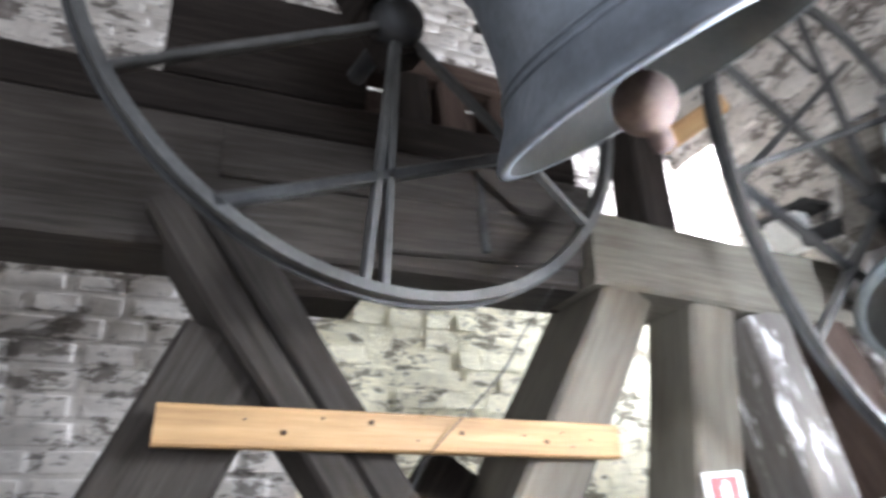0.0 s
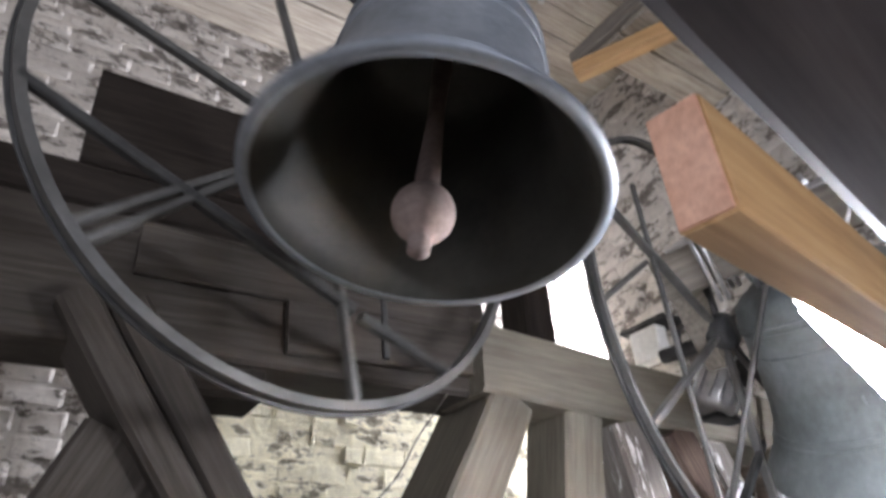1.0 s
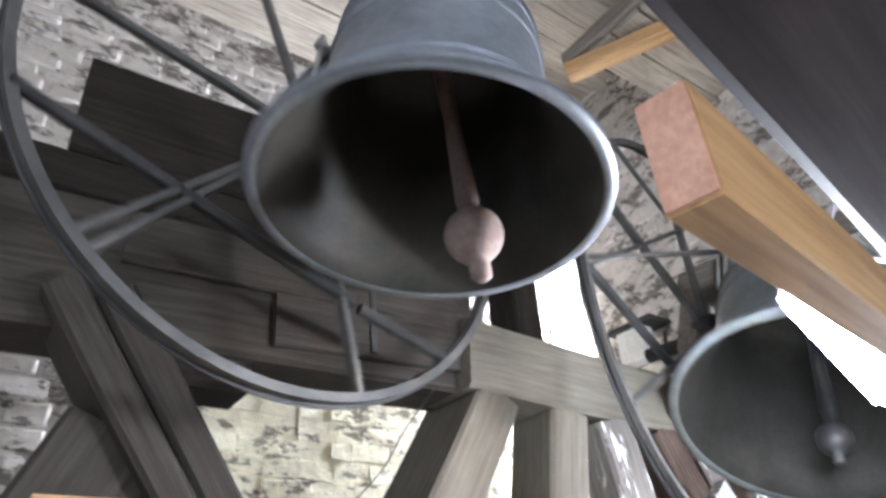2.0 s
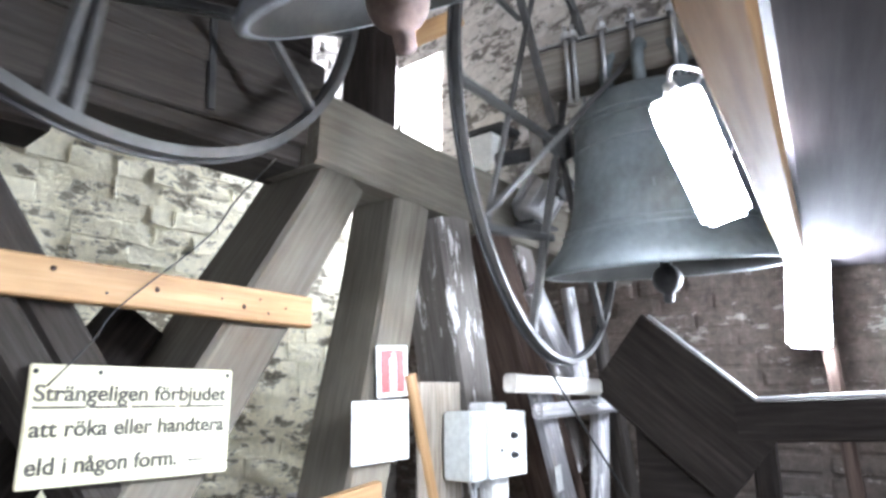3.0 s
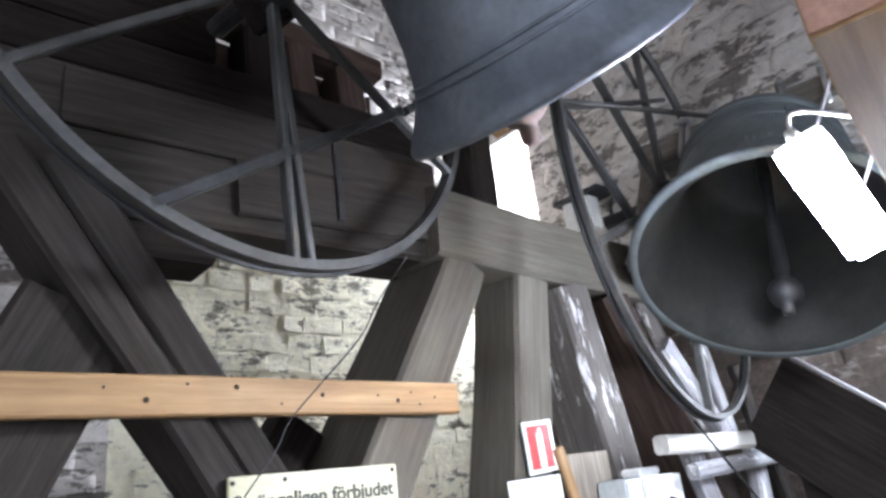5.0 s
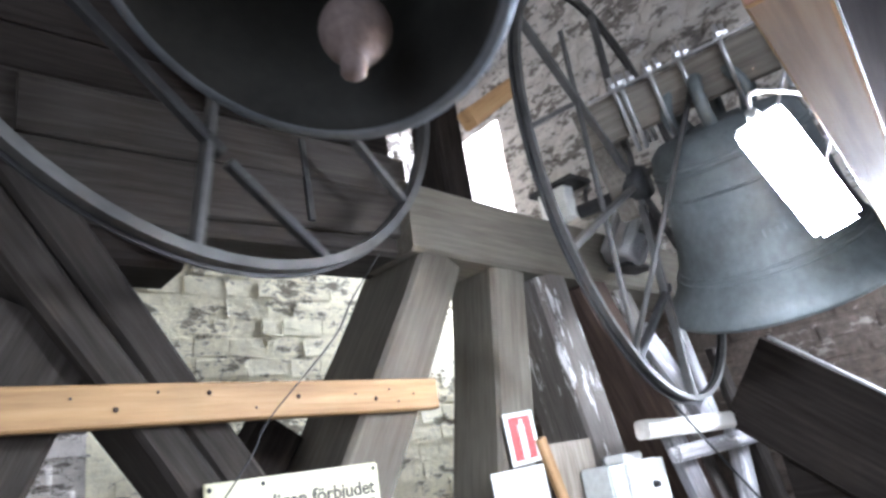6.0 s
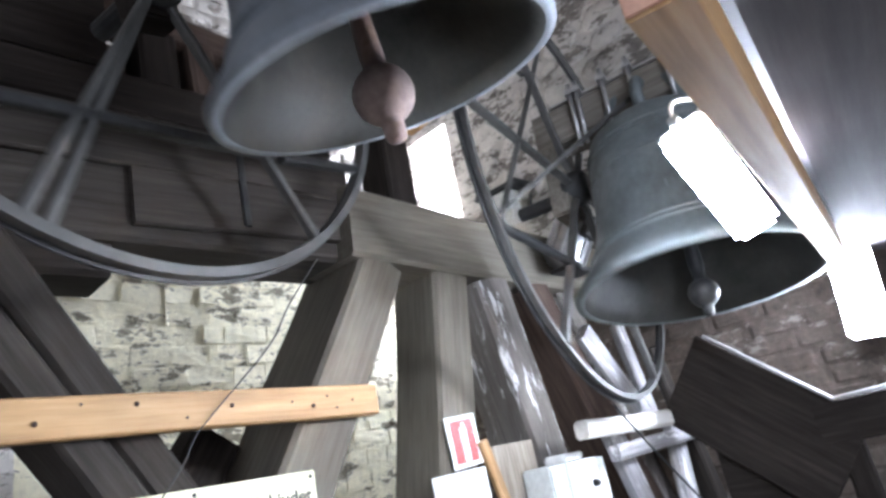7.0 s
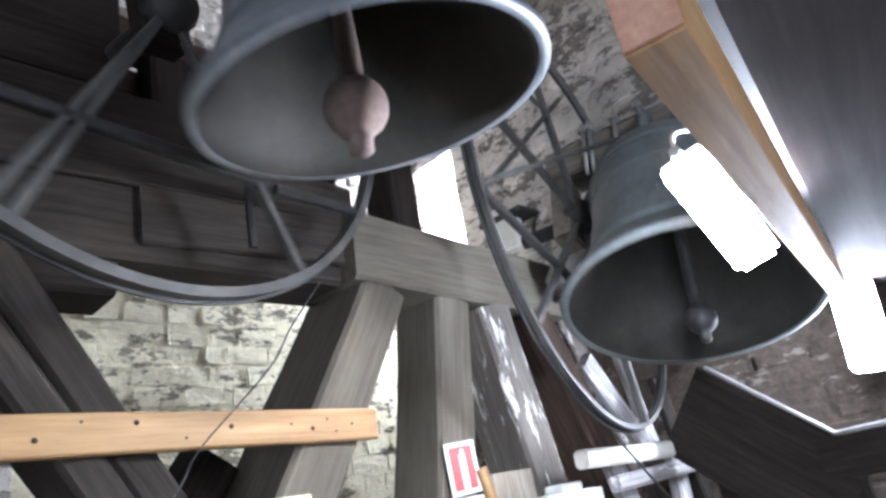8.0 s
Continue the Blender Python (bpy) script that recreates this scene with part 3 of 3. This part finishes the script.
part("bottle_body", lathe_bm([(0, 0.0), (0.028, 0.0), (0.03, 0.02), (0.03, 0.1), (0.014, 0.13), (0.014, 0.16), (0, 0.16)], 20), BLUE, bottle, "", pose(0, 0, 0.0), True)
part("cap", lathe_bm([(0, 0.0), (0.016, 0.0), (0.016, 0.025), (0, 0.028)], 16), WHITE, bottle, "white cap", pose(0, 0, 0.16), True)
ledge = tagged(bar("ledge", (1.95, 1.42, 0.985), (2.5, 1.42, 0.985), 0.16, 0.03, OAK_DARK, None), "narrow dark shelf under the control box", "shelf")

# ---- trestle of thin struts under the second wheel ----
trestle = tagged(empty("wheel_trestle", pose(2.7, 1.4, 0)), "rough trestle of whitewash-splashed battens under the second wheel", "trestle")


def tbar(name, a, b, w, h, m, y=1.4, label=""):
    return bar(name, (a[0] - 2.7, y - 1.4, a[1]), (b[0] - 2.7, y - 1.4, b[1]), w, h, m, trestle, label)


tbar("batten", (2.075, 1.657), (2.85, 1.643), 0.06, 0.066, PINE_WHITE, 1.33, "pale planed batten")
tbar("rail", (2.305, 1.55), (3.28, 1.565), 0.05, 0.06, OAK_PALE, 1.36, "rough grey rail")
tbar("leg", (2.43, 1.63), (2.99, 0.3), 0.06, 0.10, OAK_PALE, 1.43)
tbar("leg", (3.0, 1.62), (2.84, 0.3), 0.06, 0.10, OAK_PALE, 1.44)
tbar("leg", (3.10, 1.57), (3.28, 0.95), 0.06, 0.09, OAK_MID, 1.42)
tbar("leg", (2.46, 2.06), (2.80, 1.66), 0.05, 0.1, OAK_PALE, 1.46)
tbar("leg", (2.80, 2.1), (2.91, 1.62), 0.05, 0.07, OAK_PALE, 1.48)
tbar("leg", (3.02, 1.98), (3.27, 0.9), 0.05, 0.08, OAK_MID, 1.45)
part("label", box_bm(0.045, 0.003, 0.1, 0), WHITE, trestle, "small white label", pose(2.5 - 2.7, 1.392 - 1.4, 1.28, 0, -9, 0))

# ---- overhead timbers and lamps ----
tie = tagged(empty("pine_tie_beam", pose(0.443, 0.089, 1.924)), "sawn new pine beam with fresh end grain, beside an old timber", "beam")
SY = 0.171
bar("timber", (0.0, 0.0, 0.063), (2.0, 2.0 * SY, 0.14), 0.055, 0.126, PINE, tie, rough=0.001, chamfer=0.003)
part("end_grain", box_bm(0.004, 0.051, 0.121, 0.001), PINE_END, tie, "pinkish sawn end grain", pose(-0.003, 0, 0.063, 0, -2.6, 9.7))
old = tagged(empty("old_tie_beam", pose(0.9, 0.148, 2.12, 0, 0, 9.9)), "huge dark old timbers above the new pine beam", "beam")
for k in range(3):
    bar("timber", (-1.35 - 0.04 * k, -0.165 - 0.336 * k, 0.16 + 0.014 * (k % 2)), (2.25, -0.165 - 0.336 * k, 0.16 + 0.014 * (k % 2)), 0.33, 0.32, OAK_PURPLE, old, rough=0.006, chamfer=0.02)


def fixture(label, a, b, w, h, material, view, cord, hung=True):
    """A closed fluorescent fitting from a to b, its cover turned against view."""
    x = (Vector(b) - Vector(a)).normalized()
    t = tagged(empty("fluorescent_lamp", span(a, b, Vector(view).cross(x))), label, "lamp")
    ln = (Vector(b) - Vector(a)).length
    part("housing", box_bm(ln * 0.985, w * 1.01, h * 0.42, 0.01), WHITE, t, "", pose(0, 0, h * 0.26))
    part("cover", box_bm(ln * 0.97, w, h * 0.7, 0.03), material, t, "lit white plastic cover", pose(0, 0, -h * 0.2))
    part("gland", lathe_bm([(0, 0.03), (0.012, 0.03), (0.016, 0.0), (0, 0.0)], 14), GREYBOX, t, "grey cable gland", pose(-ln / 2, 0, 0, 0, -90, 0), True)
    inv = t.matrix_world.inverted()
    part("cord", tube_bm(rounded([inv @ Vector(p) for p in cord]), 0.005), WHITE, t, "white cable", None, True)
    for s in (-0.3, 0.3) if hung else ():
        part("hanger", tube_bm([(ln * s, 0, h * 0.5), inv @ (t.matrix_world @ Vector((ln * s, 0, h * 0.5)) + Vector((0.0, -0.12, 0.2)))], 0.004, 6), STEEL, t)
    return t


lamp_a = fixture("lit closed fluorescent lamp hanging beside the bell", (1.31, 0.398, 2.205), (1.60, 0.398, 2.012), 0.106, 0.066, GLOW1, (0.88, 0.24, 0.3), [(1.29, 0.398, 2.225), (1.30, 0.39, 2.262), (1.38, 0.36, 2.275), (1.6, 0.29, 2.28)])
lamp_b = fixture("second lit fluorescent lamp before the brick wall", (2.9, 0.48, 2.13), (2.9, 0.51, 1.775), 0.148, 0.08, GLOW2, (1, 0.1, 0), [(2.9, 0.48, 2.14), (2.91, 0.475, 2.16), (2.93, 0.47, 2.15), (2.935, 0.465, 2.1)], False)
lamp_batten = tagged(bar("lamp_batten", (2.965, 0.47, 2.2), (2.965, 0.36, 0.0), 0.05, 0.05, OAK_BROWN, None, side=(1, 0, 0)), "upright brown batten that carries the second lamp", "batten")

for ob in (lamp_a, lamp_b):
    tagged(ob, group="fluorescent lamps")

# ---- dark boarded hatch with pale edge, brick wall things ----
hatch = tagged(empty("stair_hatch", pose(2.75, 0.775, 1.56)), "dark boarded stair hatch with a pale edge strip", "hatch")
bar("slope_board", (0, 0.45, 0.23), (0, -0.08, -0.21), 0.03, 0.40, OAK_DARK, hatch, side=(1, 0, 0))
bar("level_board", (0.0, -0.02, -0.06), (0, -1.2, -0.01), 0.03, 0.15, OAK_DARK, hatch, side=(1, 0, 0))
# Added dark sheet that fills the dark area left of the slope board.
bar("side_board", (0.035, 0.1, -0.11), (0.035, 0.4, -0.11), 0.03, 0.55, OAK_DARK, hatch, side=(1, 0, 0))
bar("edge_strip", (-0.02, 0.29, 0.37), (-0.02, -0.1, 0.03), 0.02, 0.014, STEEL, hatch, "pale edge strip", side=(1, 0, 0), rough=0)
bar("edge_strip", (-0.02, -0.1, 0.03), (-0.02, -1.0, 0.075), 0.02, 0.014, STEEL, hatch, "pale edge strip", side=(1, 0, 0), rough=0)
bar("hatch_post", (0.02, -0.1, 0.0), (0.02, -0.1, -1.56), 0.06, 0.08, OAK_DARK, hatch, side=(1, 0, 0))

outlet = tagged(empty("wall_socket", pose(3.27, 1.07, 1.475)), "grey wall socket with a hanging yellow cable", "socket")
part("case", box_bm(0.05, 0.06, 0.09, 0.006), GREYBOX, outlet)
part("cable", tube_bm(rounded([(0, -0.01, -0.045), (-0.02, -0.012, -0.1), (-0.01, 0.0, -0.25), (0.0, -0.03, -0.36), (0.0, -0.08, -0.42)]), 0.005), YELLOW, outlet, "yellow cable", None, True)

junction = tagged(empty("switch_box", pose(3.1, 2.17, 3.03)), "white box under a dark iron bracket on the rubble wall", "electric box")
part("case", box_bm(0.1, 0.2, 0.2, 0.006), WHITE, junction, "", pose(0, 0, 0))
part("bracket", box_bm(0.2, 0.34, 0.03, 0.004), IRON_DARK, junction, "black iron bracket", pose(0.05, 0, 0.13))
part("arm", tube_bm([(0.2, -0.12, 0.13), (0.02, -0.2, 0.02), (0.0, -0.2, -0.06)], 0.012), IRON_DARK, junction)

motor = tagged(empty("drive_motor", pose(2.58, 1.47, 2.5)), "ringing motor with shiny ribbed housing on the frame", "motor")
part("housing", lathe_bm([(0, -0.13), (0.075, -0.13), (0.09, -0.11), (0.09, 0.11), (0.075, 0.13), (0, 0.13)], 28), STEEL, motor, "", pose(0, 0, 0, 20, 25, 0), True)
for k in range(12):
    a = k * math.tau / 12
    part("rib", box_bm(0.018, 0.008, 0.2, 0.002), STEEL, motor, "", pose(0, 0, 0, 20, 25, 0) @ Matrix.Rotation(a, 4, "Z") @ pose(0.095, 0, 0))
part("terminal_box", box_bm(0.08, 0.07, 0.1, 0.006), BLACK, motor, "", pose(0.0, -0.11, 0.02, 20, 25, 0))
part("mount", box_bm(0.22, 0.1, 0.02, 0.003), IRON_DARK, motor, "", pose(0, 0.03, -0.14))
part("sprocket", lathe_bm([(0, 0.012), (0.06, 0.012), (0.06, -0.012), (0, -0.012)], 20), IRON_DARK, motor, "", pose(0.1, -0.05, 0.16, 80, 0, 0))

rope = tagged(part("bell_rope", tube_bm(rounded([(1.145, 1.5, 2.29), (1.035, 1.515, 2.144), (0.958, 1.52, 2.024), (0.751, 1.528, 1.821), (0.705, 1.53, 1.745), (0.62, 1.535, 1.64)]), 0.0021, 6), IRON_DARK, None, "", None, True), "thin dark wire rope slanting across the frame", "rope")
cable = tagged(part("wall_cable", tube_bm(rounded([(2.2, 1.25, 1.72), (2.5, 1.28, 1.5), (2.8, 1.3, 1.28), (3.1, 1.32, 1.05)]), 0.005, 6), BLACK, None, "", None, True), "thin black cable hanging across the trestle", "cable")

# ---- masonry pieces ----


CORNERS = ((1, 0.82), (0.93, 1), (-0.93, 1), (-1, 0.82), (-1, -0.82), (-0.93, -1), (0.93, -1), (1, -0.82))


def stone_mesh(w, h, d, seed, wob=0.004):
    bm = bmesh.new()
    rnd = random.Random(seed)
    n = 8
    ring, front = [], []
    for k in range(n):
        cx, cz = CORNERS[k]
        x, z = cx * w / 2 + rnd.uniform(-wob, wob), cz * h / 2 + rnd.uniform(-wob, wob)
        ring.append(bm.verts.new((x, d / 2, z)))
        front.append(bm.verts.new((x * 0.975, -d / 2 + rnd.uniform(-wob, wob) * 0.5, z * 0.94)))
    for k in range(n):
        bm.faces.new((ring[k], ring[(k + 1) % n], front[(k + 1) % n], front[k]))
    bm.faces.new(front)
    bmesh.ops.recalc_face_normals(bm, faces=bm.faces)
    me = bpy.data.meshes.new("brick")
    bm.to_mesh(me)
    bm.free()
    me.materials.append(BRICK)
    return me


def bricks():
    """Single bricks where the wall shows best between the struts."""
    rnd = random.Random(5)
    widths = [0.20, 0.235, 0.26, 0.17, 0.225, 0.12, 0.30, 0.145]
    kinds = [stone_mesh(w + 0.006, h, 0.03, 7 * a + b, 0.006) for a, w in enumerate(widths) for b, h in enumerate((0.088, 0.098, 0.105))]
    back = wall_north.matrix_world.inverted()
    bed = part("mortar_bed", box_bm(2.3, 0.02, 1.92, 0), MORTAR, wall_north, "flaking cream limewash over mortar")
    bed.matrix_local = back @ pose(1.87, NORTH + 0.006, 2.02)
    z = 1.14
    while z < 2.95:
        x = 0.75 + rnd.uniform(0.0, 0.12)
        while x < 2.95:
            k = rnd.randrange(8)
            ob = new("brick", kinds[3 * k + rnd.randrange(3)])
            ob.parent = wall_north
            ob.matrix_local = back @ pose(x + widths[k] / 2, NORTH + 0.008 + rnd.uniform(-0.003, 0.003), z + rnd.uniform(-0.005, 0.005), rnd.uniform(-0.8, 0.8), rnd.uniform(-2, 2), rnd.uniform(-0.8, 0.8))
            x += widths[k] + rnd.uniform(0.002, 0.014)
        z += 0.103


def rubble(name, label, origin, along, out, length, z0, z1, seed, material, hole=None, skip=None, hs=(0.09, 0.19), ws=(0.14, 0.42), ds=(0.004, 0.02), pw=5.0):
    """Courses of uneven stones in one mesh, laid on a wall face."""
    rnd = random.Random(seed)
    verts, faces = [], []
    o, a, n = Vector(origin), Vector(along), Vector(out)
    z = z0
    while z < z1:
        h = rnd.uniform(*hs)
        s = rnd.uniform(0, 0.1)
        while s < length:
            w = rnd.uniform(*ws)
            mid, zm = s + w / 2, z + h / 2
            if not ((hole and hole[0] < mid + w / 2 and mid - w / 2 < hole[1] and hole[2] < zm + h / 2 and zm - h / 2 < hole[3]) or (skip and skip[0] < mid < skip[1] and skip[2] < zm < skip[3])):
                b0, m = len(verts), (8 if pw > 8 else 10)
                d = rnd.uniform(*ds)
                for lev, (k, dep) in enumerate(((0.99, -0.02), (0.95, d * 0.7), (0.75, d))):
                    for i in range(m):
                        u = (i + 0.5) / m * math.tau
                        cx, cz = math.cos(u), math.sin(u)
                        q = (abs(cx) ** pw + abs(cz) ** pw) ** (1 / pw)
                        if pw > 8:
                            (cx, cz), q = CORNERS[i], 1.0
                        jw = rnd.uniform(0.97, 1.01) if pw > 8 else rnd.uniform(0.92, 1.02)
                        verts.append(o + a * (mid + cx / q * w * 0.49 * k * jw) + Vector((0, 0, zm + cz / q * h * 0.49 * k * jw)) + n * (dep + rnd.uniform(-0.004, 0.004)))
                for lev in range(2):
                    for i in range(m):
                        j = (i + 1) % m
                        faces.append((b0 + lev * m + i, b0 + lev * m + j, b0 + (lev + 1) * m + j, b0 + (lev + 1) * m + i))
                faces.append(tuple(b0 + 2 * m + i for i in range(m)))
            s += w + 0.012
        z += h + 0.01
    me = bpy.data.meshes.new(name)
    me.from_pydata([tuple(v) for v in verts], [], faces)
    me.materials.append(material)
    for p in me.polygons:
        p.use_smooth = True
    return tagged(new(name, me), label, "stones", kind="stuff")


rubble("rubble_stones", "uneven whitewashed brick courses of the tower wall", (WEST, NORTH, 0), (1, 0, 0), (0, -1, 0), EAST - WEST, 0.0, TOP, 3, RUBBLE, None, (2.9, 5.2, 1.05, 3.0), hs=(0.068, 0.105), ws=(0.15, 0.31), ds=(0.002, 0.009), pw=9.0)
rubble("rubble_stones", "uneven whitewashed rubble stones beside the sound opening", (EAST, SOUTH, 0), (0, 1, 0), (-1, 0, 0), NORTH - SOUTH, 2.3, TOP, 4, RUBBLE, (2.655 - SOUTH, 3.04 - SOUTH, 2.45, 3.96))
rubble("wall_bricks", "dark brown brick courses low on the tower wall", (EAST, SOUTH, 0), (0, 1, 0), (-1, 0, 0), NORTH - SOUTH, 0.0, 2.3, 6, BROWN_BRICK, hs=(0.078, 0.084), ws=(0.22, 0.25), ds=(0.004, 0.012), pw=9.0)
bricks()


# ---- what moves ----
def motions():
    times = [i * 0.1 for i in range(81)]
    for ob, amp, near, period, mean, yaw in ((big_bell, A1, N1, T1, -1.5, 9.7), (small_bell, A2, N2, T2, 1.1, 10.5)):
        at = ob.matrix_world.translation.copy()
        walk(ob, [(t, pose(at.x, at.y, at.z, 0, mean + swing(t, amp, near, period), yaw)) for t in times])
    # the large clapper's own lean against the plumb line
    lean = ((0.0, -23), (0.4, -15), (0.8, 0), (1.0, 11), (1.2, 14), (1.5, 15), (1.8, 4), (2.0, -8), (2.3, -23), (2.5, -27), (2.75, -26), (3.0, -20), (3.3, -5), (3.6, 9), (3.85, 13), (4.2, 2), (4.5, -12),
            (4.7, -17), (5.0, -20), (5.3, -14), (5.6, 0), (5.8, 6), (6.0, 12), (6.25, 12), (6.5, 8), (6.75, -2), (7.0, -12), (7.25, -15), (7.5, -14), (7.75, -9), (8.0, -1))
    walk(big_clapper, [(t, pose(0, 0, big_pivot, 0, a + 1.5 - swing(t, A1, N1, T1), 0)) for t, a in lean])
    walk(small_clapper, [(t, pose(0, 0, small_pivot, 0, -0.28 * swing(t - 0.1, A2, N2, T2), 0)) for t in times])


motions()
